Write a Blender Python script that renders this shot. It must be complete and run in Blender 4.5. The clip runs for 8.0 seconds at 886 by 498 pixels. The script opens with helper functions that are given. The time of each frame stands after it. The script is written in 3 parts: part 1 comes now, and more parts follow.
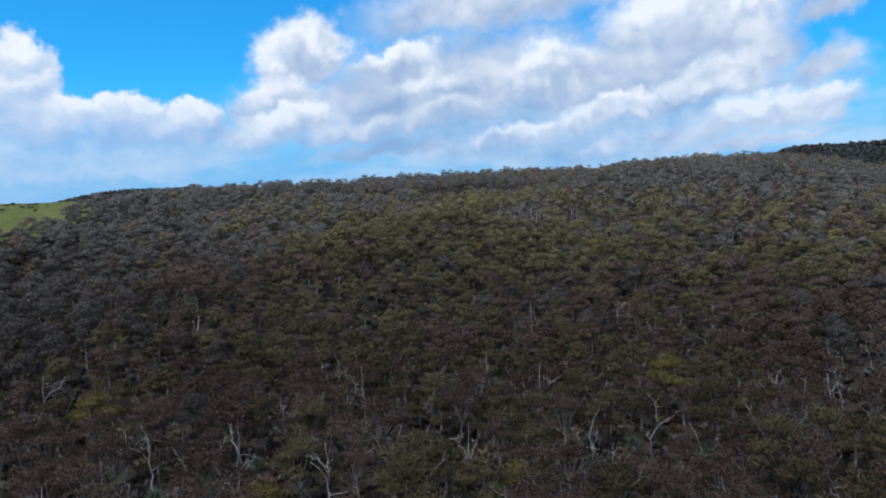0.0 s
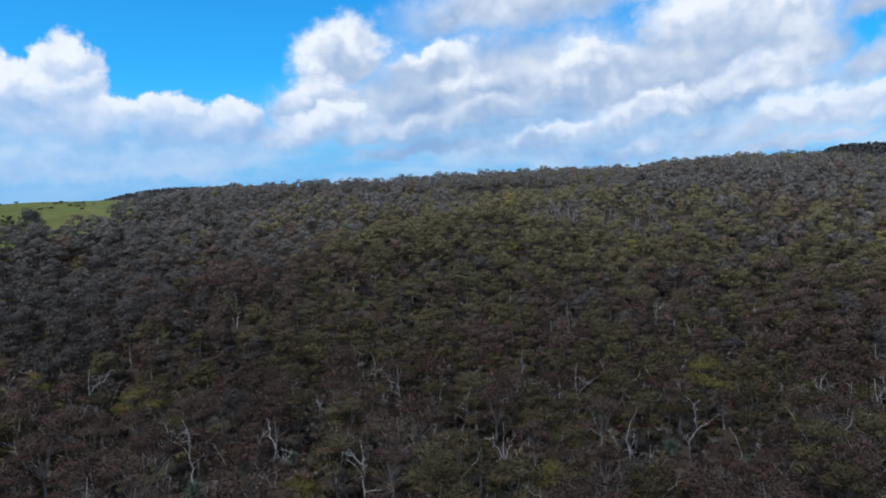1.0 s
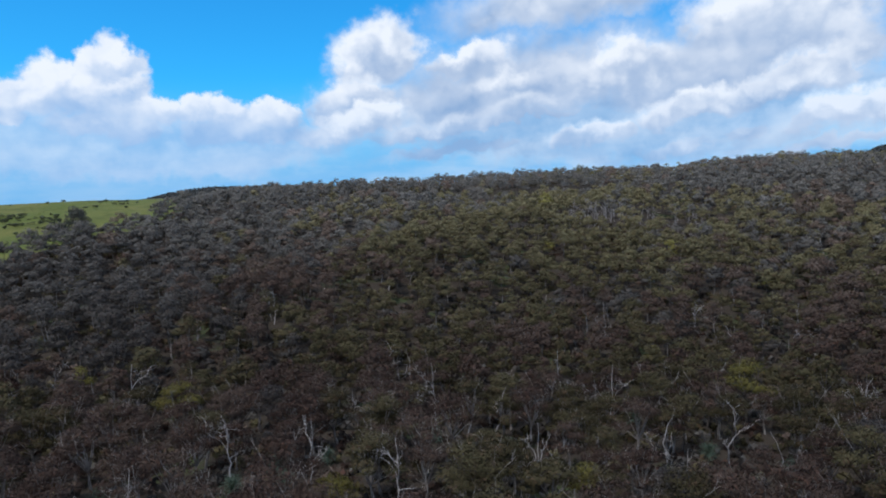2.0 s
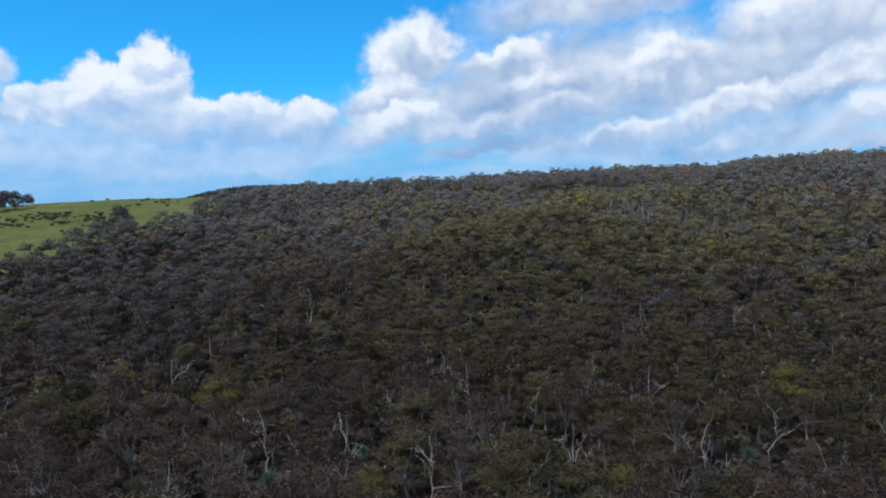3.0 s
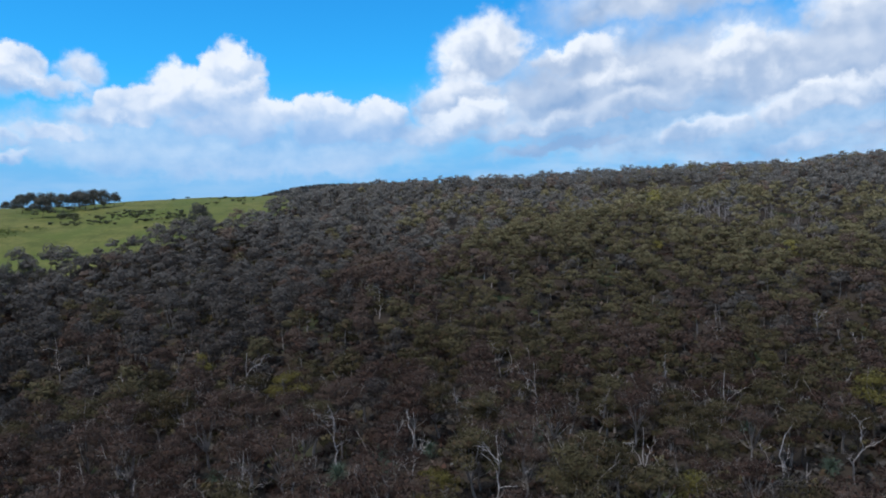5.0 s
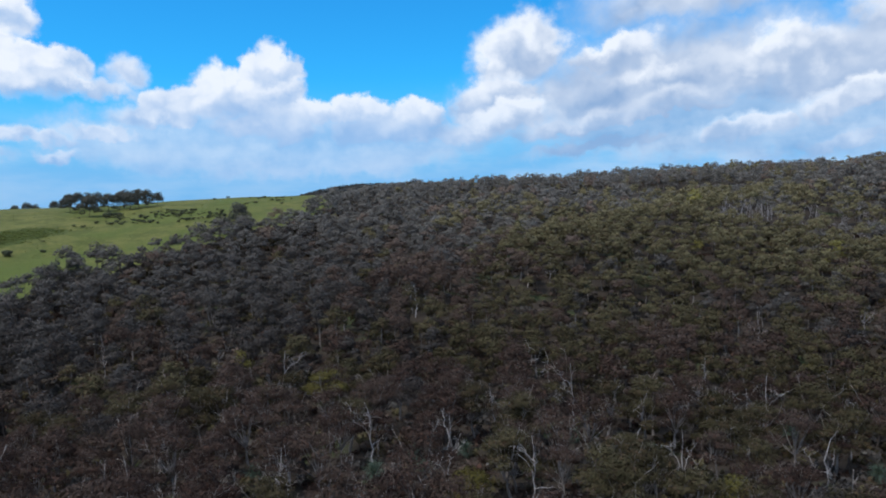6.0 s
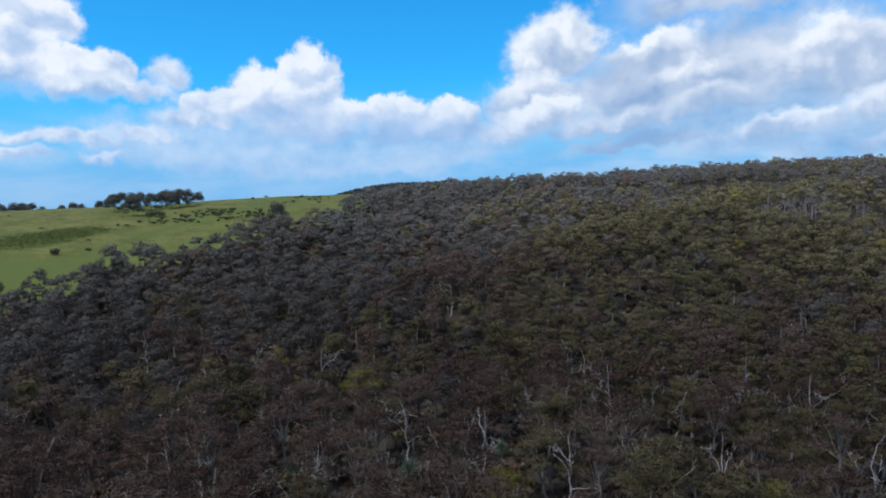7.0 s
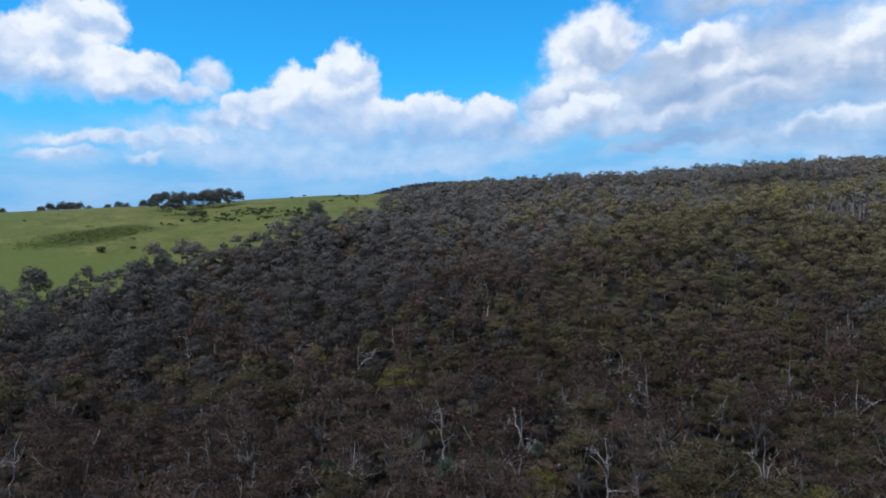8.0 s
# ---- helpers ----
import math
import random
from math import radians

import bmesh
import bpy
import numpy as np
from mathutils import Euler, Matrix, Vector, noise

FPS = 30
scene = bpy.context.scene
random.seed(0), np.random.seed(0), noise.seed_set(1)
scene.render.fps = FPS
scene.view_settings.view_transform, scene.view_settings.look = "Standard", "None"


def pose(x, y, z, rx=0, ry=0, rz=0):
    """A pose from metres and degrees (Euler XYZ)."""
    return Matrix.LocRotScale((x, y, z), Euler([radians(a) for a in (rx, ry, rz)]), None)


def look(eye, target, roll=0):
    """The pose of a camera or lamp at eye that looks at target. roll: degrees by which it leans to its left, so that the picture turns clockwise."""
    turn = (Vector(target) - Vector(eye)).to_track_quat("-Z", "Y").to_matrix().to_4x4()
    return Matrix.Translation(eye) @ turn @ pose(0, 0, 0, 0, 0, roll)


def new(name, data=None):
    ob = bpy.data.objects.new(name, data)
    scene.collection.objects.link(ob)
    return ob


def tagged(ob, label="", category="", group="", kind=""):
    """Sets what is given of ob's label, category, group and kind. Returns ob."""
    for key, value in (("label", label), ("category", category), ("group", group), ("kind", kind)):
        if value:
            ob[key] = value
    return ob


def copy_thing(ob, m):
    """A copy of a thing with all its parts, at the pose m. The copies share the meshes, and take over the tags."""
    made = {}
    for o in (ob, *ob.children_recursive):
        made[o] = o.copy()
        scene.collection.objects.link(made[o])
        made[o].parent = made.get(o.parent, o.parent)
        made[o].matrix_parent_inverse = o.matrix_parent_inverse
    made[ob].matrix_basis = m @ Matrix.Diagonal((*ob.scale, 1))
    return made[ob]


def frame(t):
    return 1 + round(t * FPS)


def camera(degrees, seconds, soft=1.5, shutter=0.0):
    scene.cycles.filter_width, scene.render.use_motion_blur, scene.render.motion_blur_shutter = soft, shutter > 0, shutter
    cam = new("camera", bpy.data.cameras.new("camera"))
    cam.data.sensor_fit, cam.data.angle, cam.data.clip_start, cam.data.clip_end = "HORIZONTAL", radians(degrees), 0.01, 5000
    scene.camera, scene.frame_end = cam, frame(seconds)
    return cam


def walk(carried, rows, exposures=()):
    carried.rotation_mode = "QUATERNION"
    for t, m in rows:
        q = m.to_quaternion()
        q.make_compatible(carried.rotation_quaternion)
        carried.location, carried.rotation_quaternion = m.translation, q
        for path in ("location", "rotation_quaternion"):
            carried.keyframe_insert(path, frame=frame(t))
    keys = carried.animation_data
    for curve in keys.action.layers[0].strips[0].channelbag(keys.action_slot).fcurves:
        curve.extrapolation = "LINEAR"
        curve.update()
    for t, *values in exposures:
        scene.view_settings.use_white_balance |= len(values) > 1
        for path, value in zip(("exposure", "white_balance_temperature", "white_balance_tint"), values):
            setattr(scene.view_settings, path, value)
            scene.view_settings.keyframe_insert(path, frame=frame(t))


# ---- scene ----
cam = camera(64.2, 8.0, soft=1.9)
EYE_Z = 36.0
PATH = [
    (0.0, pose(0, 0, EYE_Z, 86.40, 1.94, -0.03)),
    (0.5, pose(0, 0, EYE_Z, 86.42, 1.79, 1.45)),
    (1.0, pose(0, 0, EYE_Z, 86.43, 1.77, 2.92)),
    (1.5, pose(0, 0, EYE_Z, 86.46, 1.69, 4.37)),
    (3.0, pose(0, 0, EYE_Z, 86.46, 1.50, 8.65)),
    (3.5, pose(0, 0, EYE_Z, 86.46, 1.48, 10.09)),
    (4.0, pose(0, 0, EYE_Z, 86.47, 1.47, 11.53)),
    (4.5, pose(0, 0, EYE_Z, 86.46, 1.45, 12.82)),
    (6.0, pose(0, 0, EYE_Z, 86.50, 1.44, 17.12)),
    (6.5, pose(0, 0, EYE_Z, 86.48, 1.49, 18.58)),
    (7.0, pose(0, 0, EYE_Z, 86.48, 1.55, 20.00)),
    (7.5, pose(0, 0, EYE_Z, 86.49, 1.51, 21.47)),
    (8.0, pose(0, 0, EYE_Z, 86.50, 1.50, 22.97)),
]
walk(cam, PATH)

# ---------------------------------------------------------------- world and sun
SUN_EL, SUN_AZ = 67.0, 148.0          # degrees; azimuth counted to the left of +y


class Nodes:
    """Short calls for building node trees."""

    def __init__(self, tree):
        self.tree = tree

    def add(self, kind, **settings):
        node = self.tree.nodes.new(kind)
        if "operation" in settings:
            node.operation = settings["operation"]
        if "use_clamp" in settings:
            node.use_clamp = settings["use_clamp"]
        if "interpolation_type" in settings:
            node.interpolation_type = settings["interpolation_type"]
        if "data_type" in settings:
            node.data_type = settings["data_type"]
        if "blend_type" in settings:
            node.blend_type = settings["blend_type"]
        if "feature" in settings:
            node.feature = settings["feature"]
        if "sky_type" in settings:
            node.sky_type = settings["sky_type"]
        if "sun_disc" in settings:
            node.sun_disc = settings["sun_disc"]
        if "sun_elevation" in settings:
            node.sun_elevation = settings["sun_elevation"]
        if "sun_rotation" in settings:
            node.sun_rotation = settings["sun_rotation"]
        if "attribute_name" in settings:
            node.attribute_name = settings["attribute_name"]
        return node

    def put(self, socket, value):
        if isinstance(value, bpy.types.NodeSocket):
            self.tree.links.new(value, socket)
        elif value is not None:
            socket.default_value = value

    def math(self, op, a, b=None, c=None, clamp=False):
        node = self.add("ShaderNodeMath", operation=op, use_clamp=clamp)
        for i, v in enumerate((a, b, c)):
            self.put(node.inputs[i], v)
        return node.outputs[0]

    def vec(self, op, a, b=None):
        node = self.add("ShaderNodeVectorMath", operation=op)
        self.put(node.inputs[0], a)
        self.put(node.inputs[1], b)
        return node.outputs["Value" if op in ("LENGTH", "DOT_PRODUCT") else "Vector"]

    def xyz(self, x, y, z):
        node = self.add("ShaderNodeCombineXYZ")
        for i, v in enumerate((x, y, z)):
            self.put(node.inputs[i], v)
        return node.outputs[0]

    def noise(self, vector, scale, detail=4.0, rough=0.55, color=False):
        node = self.add("ShaderNodeTexNoise")
        self.put(node.inputs["Vector"], vector)
        node.inputs["Scale"].default_value = scale
        node.inputs["Detail"].default_value = detail
        node.inputs["Roughness"].default_value = rough
        return node.outputs["Color" if color else "Fac"]

    def ramp(self, value, low, high, a=0.0, b=1.0, smooth=True):
        node = self.add("ShaderNodeMapRange", interpolation_type="SMOOTHSTEP" if smooth else "LINEAR")
        for i, v in enumerate((value, low, high, a, b)):
            self.put(node.inputs[i], v)
        return node.outputs[0]

    def mix(self, fac, a, b):
        node = self.add("ShaderNodeMix", data_type="RGBA")
        self.put(node.inputs[0], fac)
        self.put(node.inputs[6], a)
        self.put(node.inputs[7], b)
        return node.outputs[2]


def rgb(r, g, b):
    return (r, g, b, 1.0)


# cumulus heads, back to front: azimuth to the left, elevation, half width, half height (degrees), tone of foot and top
BANK_RIGHT = [
    (-5.1, 15.5, 11.7, 2.9, 0.28, 0.62), (-19.2, 11.8, 8.2, 4.9, 0.20, 1.03), (-24.3, 9.9, 2.9, 2.6, 0.32, 0.75),
    (-28.7, 12.7, 2.6, 1.2, 0.25, 0.42), (-28.6, 8.8, 2.3, 1.7, 0.35, 0.62), (-0.4, 8.8, 15.5, 4.7, 0.16, 0.42),
    (-13.6, 9.2, 10.3, 4.0, 0.20, 0.50), (10.5, 11.6, 4.1, 3.5, 0.32, 1.08), (3.3, 11.1, 3.8, 1.6, 0.42, 1.08),
    (0.2, 9.7, 3.3, 0.9, 0.40, 0.95), (-8.7, 9.9, 3.4, 2.9, 0.30, 1.08), (-4.0, 9.3, 2.7, 2.2, 0.32, 0.75),
    (12.6, 8.2, 4.0, 2.3, 0.24, 0.88), (-21.5, 8.1, 3.8, 2.4, 0.28, 0.91), (-15.2, 6.9, 6.6, 1.8, 0.20, 1.03),
    (-0.9, 7.6, 3.5, 1.0, 0.28, 0.72), (2.3, 6.4, 12.2, 0.8, 0.14, 0.30), (12.7, 6.3, 5.3, 1.8, 0.24, 1.11),
    (6.0, 6.0, 5.6, 1.2, 0.20, 0.75), (-25.2, 5.6, 6.0, 2.0, 0.32, 1.08), (-6.2, 4.9, 3.8, 1.5, 0.28, 1.03),
    (-17.2, 4.9, 2.3, 1.1, 0.28, 0.72), (4.2, 4.5, 7.0, 0.8, 0.05, 0.12), (-12.3, 3.9, 4.2, 0.8, 0.28, 0.66),
    (-23.0, 3.4, 6.6, 0.6, 0.36, 0.55),
]
BANK_LEFT = [
    (27.3, 7.3, 2.8, 1.5), (23.3, 7.2, 3.2, 1.6), (19.3, 7.2, 2.6, 1.6), (31.0, 9.9, 2.3, 2.6),
    (33.6, 8.4, 3.6, 2.5), (29.6, 7.9, 2.6, 2.0), (38.5, 7.0, 4.2, 1.3), (42.6, 5.9, 3.2, 0.9),
    (49.8, 13.0, 3.6, 2.4), (52.5, 10.6, 6.0, 2.7), (46.8, 9.2, 2.6, 1.8), (43.0, 8.9, 3.6, 0.9),
    (40.6, 10.0, 1.5, 1.2), (48.5, 5.3, 5.5, 0.8), (51.0, 3.9, 2.4, 0.7), (45.6, 4.1, 1.6, 0.6),
    (31.0, 6.3, 6.0, 1.8), (21.0, 6.0, 7.0, 1.6), (36.6, 7.8, 3.4, 2.0), (46.5, 10.2, 4.0, 1.5)]


world = bpy.data.worlds.new("sky")
scene.world = world
world.use_nodes = True
world.node_tree.nodes.clear()
w = Nodes(world.node_tree)
ray = w.add("ShaderNodeTexCoord").outputs["Generated"]
parts_of_ray = w.add("ShaderNodeSeparateXYZ")
w.put(parts_of_ray.inputs[0], ray)
azimuth = w.math("DEGREES", w.math("ARCTAN2", w.math("MULTIPLY", parts_of_ray.outputs[0], -1.0), parts_of_ray.outputs[1]))
elevation = w.math("DEGREES", w.math("ARCSINE", parts_of_ray.outputs[2]))
place_now = w.xyz(azimuth, elevation, 0.0)
warp1 = w.vec("SUBTRACT", w.noise(place_now, 0.30, 2.0, 0.5, True), (0.5, 0.5, 0.5))
warp2 = w.vec("SUBTRACT", w.noise(place_now, 0.95, 6.0, 0.62, True), (0.5, 0.5, 0.5))
moved = w.vec("ADD", w.vec("ADD", place_now, w.vec("MULTIPLY", warp1, (3.4, 2.6, 0.0))),
              w.vec("MULTIPLY", warp2, (1.7, 1.5, 0.0)))
billow = w.math("SUBTRACT", w.noise(place_now, 0.55, 5.0, 0.55), 0.5)
lump = w.add("ShaderNodeTexVoronoi", feature="SMOOTH_F1")
w.put(lump.inputs["Vector"], moved)
lump.inputs["Scale"].default_value = 0.65
lump.inputs["Smoothness"].default_value = 0.3
dent = w.math("SUBTRACT", lump.outputs["Distance"], 0.45)
ragged_by = w.math("MULTIPLY", billow, 0.55)
lumpy_by = w.math("ADD", w.math("MULTIPLY", dent, -1.4), w.math("MULTIPLY", billow, 1.1))
broad = w.math("SUBTRACT", w.noise(place_now, 0.24, 4.0, 0.5), 0.5)
gentle_by = w.math("ADD", w.math("MULTIPLY", dent, -0.9), w.math("ADD", w.math("MULTIPLY", billow, 0.8), w.math("MULTIPLY", broad, 1.4)))
# scattered cumulus over the rest of the sky, then each head in front of those above it
side = w.ramp(w.math("ABSOLUTE", w.math("SUBTRACT", azimuth, 11.5)), 44.0, 60.0)
side = w.math("MAXIMUM", side, w.ramp(elevation, 17.0, 24.0))
cover = w.math("MULTIPLY", side, w.ramp(w.noise(w.vec("MULTIPLY", place_now, (0.6, 1.0, 1.0)), 0.06, 4.0, 0.55), 0.36, 0.52))
lit = w.math("ADD", 0.5, w.math("MULTIPLY", billow, 0.8))
for az, el, wide, high, share, grey in ((-9.0, 7.4, 23.0, 5.2, 0.8, 0.27), (30.0, 5.4, 19.0, 3.2, 0.72, 0.40)):      # thin cloud behind the heads
    off = w.vec("MULTIPLY", w.vec("SUBTRACT", moved, (az, el, 0)), (1 / wide, 1 / high, 0))
    body = w.math("MULTIPLY", w.ramp(w.math("ADD", w.vec("LENGTH", off), w.math("MULTIPLY", billow, 0.5)), 1.05, 0.72), share)
    tone = w.math("ADD", grey, w.math("MULTIPLY", billow, 1.2))
    lit = w.math("MULTIPLY_ADD", w.math("SUBTRACT", tone, lit), body, lit)
    cover = w.math("MAXIMUM", cover, body)
patchy = w.ramp(w.noise(w.vec("ADD", place_now, (31.0, 7.0, 0.0)), 0.20, 3.0, 0.5), 0.36, 0.60, 0.86, 1.12)
SLANT = 0.13                                              # the right bank climbs away to the right
along = w.add("ShaderNodeSeparateXYZ")
w.put(along.inputs[0], moved)
slanted = w.vec("ADD", moved, w.xyz(0.0, w.math("MULTIPLY", along.outputs[0], SLANT), 0.0))
left_bank = [head + (0.06, 0.48 if head[2] >= 6.0 and head[1] < 8.0 else 1.0) for head in sorted(BANK_LEFT, key=lambda head: -head[1])]
for number, (az, el, wide, high, foot, top) in enumerate(BANK_RIGHT + left_bank):
    rising = number < len(BANK_RIGHT)
    off = w.vec("SUBTRACT", slanted if rising else moved, (az, el + (SLANT * az if rising else 0.0), 0))
    off = w.vec("MULTIPLY", off, (1 / wide, 1 / high, 0))
    pieces = w.add("ShaderNodeSeparateXYZ")
    w.put(pieces.inputs[0], off)
    up = pieces.outputs[1]
    crisp = top > 0.8 and high > 1.3
    body = w.ramp(w.math("ADD", w.vec("LENGTH", off), ragged_by), (1.18 if rising else 1.16) if crisp else 1.35, (0.72 if rising else 0.86) if crisp else 0.45)
    body = w.math("MULTIPLY", body, w.ramp(up, -1.05, -0.25))
    tone = w.ramp(w.math("ADD", up, gentle_by if rising else lumpy_by), -0.6 if rising else -0.95, 0.75 if rising else 1.05, foot, top)
    if rising:
        tone = w.math("MULTIPLY", tone, patchy)
    lit = w.math("MULTIPLY_ADD", w.math("SUBTRACT", tone, lit), body, lit)
    cover = w.math("MAXIMUM", cover, body)
# light from above and to the left picks out the billows
drawn = w.vec("MULTIPLY", w.vec("ADD", place_now, w.vec("MULTIPLY", warp1, (1.6, 1.4, 0.0))), (0.7, 1.0, 1.0))
relief = w.math("SUBTRACT", w.noise(drawn, 0.36, 3.0, 0.45), w.noise(w.vec("ADD", drawn, (0.5, 0.9, 0.0)), 0.36, 3.0, 0.45))
lit = w.math("POWER", w.math("MAXIMUM", lit, 0.0), 1.08)
lit = w.math("ADD", lit, w.math("MULTIPLY", relief, 0.95), None, True)
shade_colour = w.mix(w.ramp(azimuth, 22.0, 8.0), rgb(0.33, 0.52, 0.83), rgb(0.27, 0.42, 0.68))
cloud_colour = w.mix(lit, shade_colour, rgb(0.86, 0.925, 1.03))
# thin veil low over the horizon, whiter in drifts
low = w.ramp(elevation, 2.0, 10.5, 1.0, 0.0)
drift = w.ramp(w.noise(w.vec("MULTIPLY", place_now, (0.35, 1.3, 1.0)), 0.30, 5.0, 0.55), 0.36, 0.66)
toward_right = w.ramp(azimuth, 30.0, -15.0)
drift = w.math("MULTIPLY", drift, w.math("ADD", 0.45, w.math("MULTIPLY", toward_right, 0.55)))
veil_colour = w.mix(drift, rgb(0.20, 0.49, 0.90), rgb(0.50, 0.67, 0.94))
haze = w.math("MULTIPLY", low, 0.9)
cloud_colour = w.mix(w.math("MULTIPLY", low, 0.38), cloud_colour, veil_colour)
sky = w.add("ShaderNodeTexSky", sky_type="NISHITA", sun_disc=False,
            sun_elevation=radians(SUN_EL), sun_rotation=radians(-SUN_AZ))
rich = w.add("ShaderNodeHueSaturation")
rich.inputs["Saturation"].default_value = 1.1
w.put(rich.inputs["Color"], sky.outputs[0])
blue = w.add("ShaderNodeBackground")
blue.inputs["Strength"].default_value = 0.12
deep = w.add("ShaderNodeMix", data_type="RGBA", blend_type="MULTIPLY")
deep.inputs[0].default_value = 1.0
w.put(deep.inputs[6], rich.outputs[0])
deep.inputs[7].default_value = rgb(0.15, 1.08, 1.66)      # strongly blue, as the clip's colours are pushed
w.put(blue.inputs["Color"], deep.outputs[2])
veil = w.add("ShaderNodeBackground")
w.put(veil.inputs["Color"], veil_colour)
puffs = w.add("ShaderNodeBackground")
w.put(puffs.inputs["Color"], cloud_colour)
first, second = w.add("ShaderNodeMixShader"), w.add("ShaderNodeMixShader")
w.put(first.inputs[0], haze)
w.put(first.inputs[1], blue.outputs[0])
w.put(first.inputs[2], veil.outputs[0])
w.put(second.inputs[0], cover)
w.put(second.inputs[1], first.outputs[0])
w.put(second.inputs[2], puffs.outputs[0])
w.put(w.add("ShaderNodeOutputWorld").inputs["Surface"], second.outputs[0])

sun_data = bpy.data.lights.new("sun", "SUN")
sun_data.energy, sun_data.angle, sun_data.color = 2.9, radians(4.0), (1.0, 0.96, 0.91)
sun = new("sun", sun_data)
_a, _e = radians(SUN_AZ), radians(SUN_EL)
sun.matrix_world = look((-math.sin(_a) * math.cos(_e) * 500, math.cos(_a) * math.cos(_e) * 500, math.sin(_e) * 500), (0, 0, 0))

# ---------------------------------------------------------------- materials


def material(name):
    mat = bpy.data.materials.new(name)
    mat.use_nodes = True
    mat.node_tree.nodes.clear()
    n = Nodes(mat.node_tree)
    shader = n.add("ShaderNodeBsdfPrincipled")
    n.put(n.add("ShaderNodeOutputMaterial").inputs["Surface"], shader.outputs[0])
    return mat, n, shader


def leaf_material(name, dull, palest, dry_or_hazed):
    """Eucalypt foliage: dull to pale by tree and by painted haze, with a share of dried, reddish leaf ends."""
    mat, n, shader = material(name)
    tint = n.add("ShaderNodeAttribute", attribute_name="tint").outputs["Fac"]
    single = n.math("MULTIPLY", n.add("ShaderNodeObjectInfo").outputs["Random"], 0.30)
    joined_up = n.math("GREATER_THAN", tint, 0.5)           # trees of the joined wood carry 1 + their own tone and haze
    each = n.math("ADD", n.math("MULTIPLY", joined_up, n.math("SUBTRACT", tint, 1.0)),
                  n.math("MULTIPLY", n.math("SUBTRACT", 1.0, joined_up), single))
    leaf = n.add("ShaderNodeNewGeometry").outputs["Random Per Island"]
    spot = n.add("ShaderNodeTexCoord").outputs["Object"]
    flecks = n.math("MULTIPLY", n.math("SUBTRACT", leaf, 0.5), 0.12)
    colour = n.mix(n.math("ADD", n.math("POWER", each, 1.3), flecks, None, True), dull, palest)
    colour = n.mix(n.ramp(n.math("ADD", n.math("MULTIPLY", leaf, 0.45), n.noise(spot, 0.6, 2.0)), 0.80, 1.05), colour, dry_or_hazed)
    bright = n.math("ADD", 0.86, n.math("MULTIPLY", leaf, 0.28))
    scale = n.add("ShaderNodeMix", data_type="RGBA", blend_type="MULTIPLY")
    scale.inputs[0].default_value = 1.0
    n.put(scale.inputs[6], colour)
    n.put(scale.inputs[7], bright)
    n.put(shader.inputs["Base Color"], scale.outputs[2])
    shader.inputs["Roughness"].default_value = 0.6
    shader.inputs["Specular IOR Level"].default_value = 0.06
    glow = n.add("ShaderNodeBsdfTranslucent")
    n.put(glow.inputs["Color"], scale.outputs[2])
    both = n.add("ShaderNodeMixShader")
    both.inputs[0].default_value = 0.3
    n.put(both.inputs[1], shader.outputs[0])
    n.put(both.inputs[2], glow.outputs[0])
    out = [k for k in mat.node_tree.nodes if k.bl_idname == "ShaderNodeOutputMaterial"][0]
    n.put(out.inputs["Surface"], both.outputs[0])
    return mat


def bark_material(name, pale, dark, low=0.35, high=0.7):
    mat, n, shader = material(name)
    spot = n.add("ShaderNodeTexCoord").outputs["Object"]
    stretched = n.vec("MULTIPLY", spot, (6.0, 6.0, 1.1))
    patch = n.ramp(n.noise(stretched, 1.0, 5.0, 0.6), low, high)
    n.put(shader.inputs["Base Color"], n.mix(patch, pale, dark))
    shader.inputs["Roughness"].default_value = 0.85
    bump = n.add("ShaderNodeBump")
    bump.inputs["Strength"].default_value = 0.4
    n.put(bump.inputs["Height"], n.noise(stretched, 4.0, 4.0))
    n.put(shader.inputs["Normal"], bump.outputs[0])
    return mat


LEAF_OLIVE = leaf_material("olive_leaves", rgb(0.039, 0.033, 0.017), rgb(0.230, 0.204, 0.114), rgb(0.086, 0.056, 0.036))
LEAF_BROWN = leaf_material("brown_leaves", rgb(0.039, 0.025, 0.021), rgb(0.224, 0.172, 0.142), rgb(0.086, 0.047, 0.036))
LEAF_GREY = leaf_material("grey_leaves", rgb(0.031, 0.027, 0.027), rgb(0.198, 0.187, 0.172), rgb(0.096, 0.077, 0.068))
LEAF_GOLD = leaf_material("gold_leaves", rgb(0.086, 0.075, 0.022), rgb(0.270, 0.245, 0.080), rgb(0.115, 0.088, 0.028))
LEAF_PINE = leaf_material("pine_needles", rgb(0.062, 0.066, 0.068), rgb(0.092, 0.098, 0.100), rgb(0.075, 0.068, 0.062))
LEAF_BUSH = leaf_material("bush_leaves", rgb(0.078, 0.090, 0.056), rgb(0.125, 0.135, 0.088), rgb(0.095, 0.090, 0.058))
LEAF_GRASSTREE = leaf_material("grass_tree_blades", rgb(0.085, 0.120, 0.092), rgb(0.120, 0.165, 0.125), rgb(0.10, 0.11, 0.07))
BARK_PALE = bark_material("pale_bark", rgb(0.28, 0.25, 0.235), rgb(0.11, 0.095, 0.09))
BARK_DARK = bark_material("dark_bark", rgb(0.10, 0.08, 0.07), rgb(0.035, 0.028, 0.024))
BARK_DEAD = bark_material("bleached_wood", rgb(0.34, 0.312, 0.308), rgb(0.13, 0.117, 0.117), 0.40, 0.70)


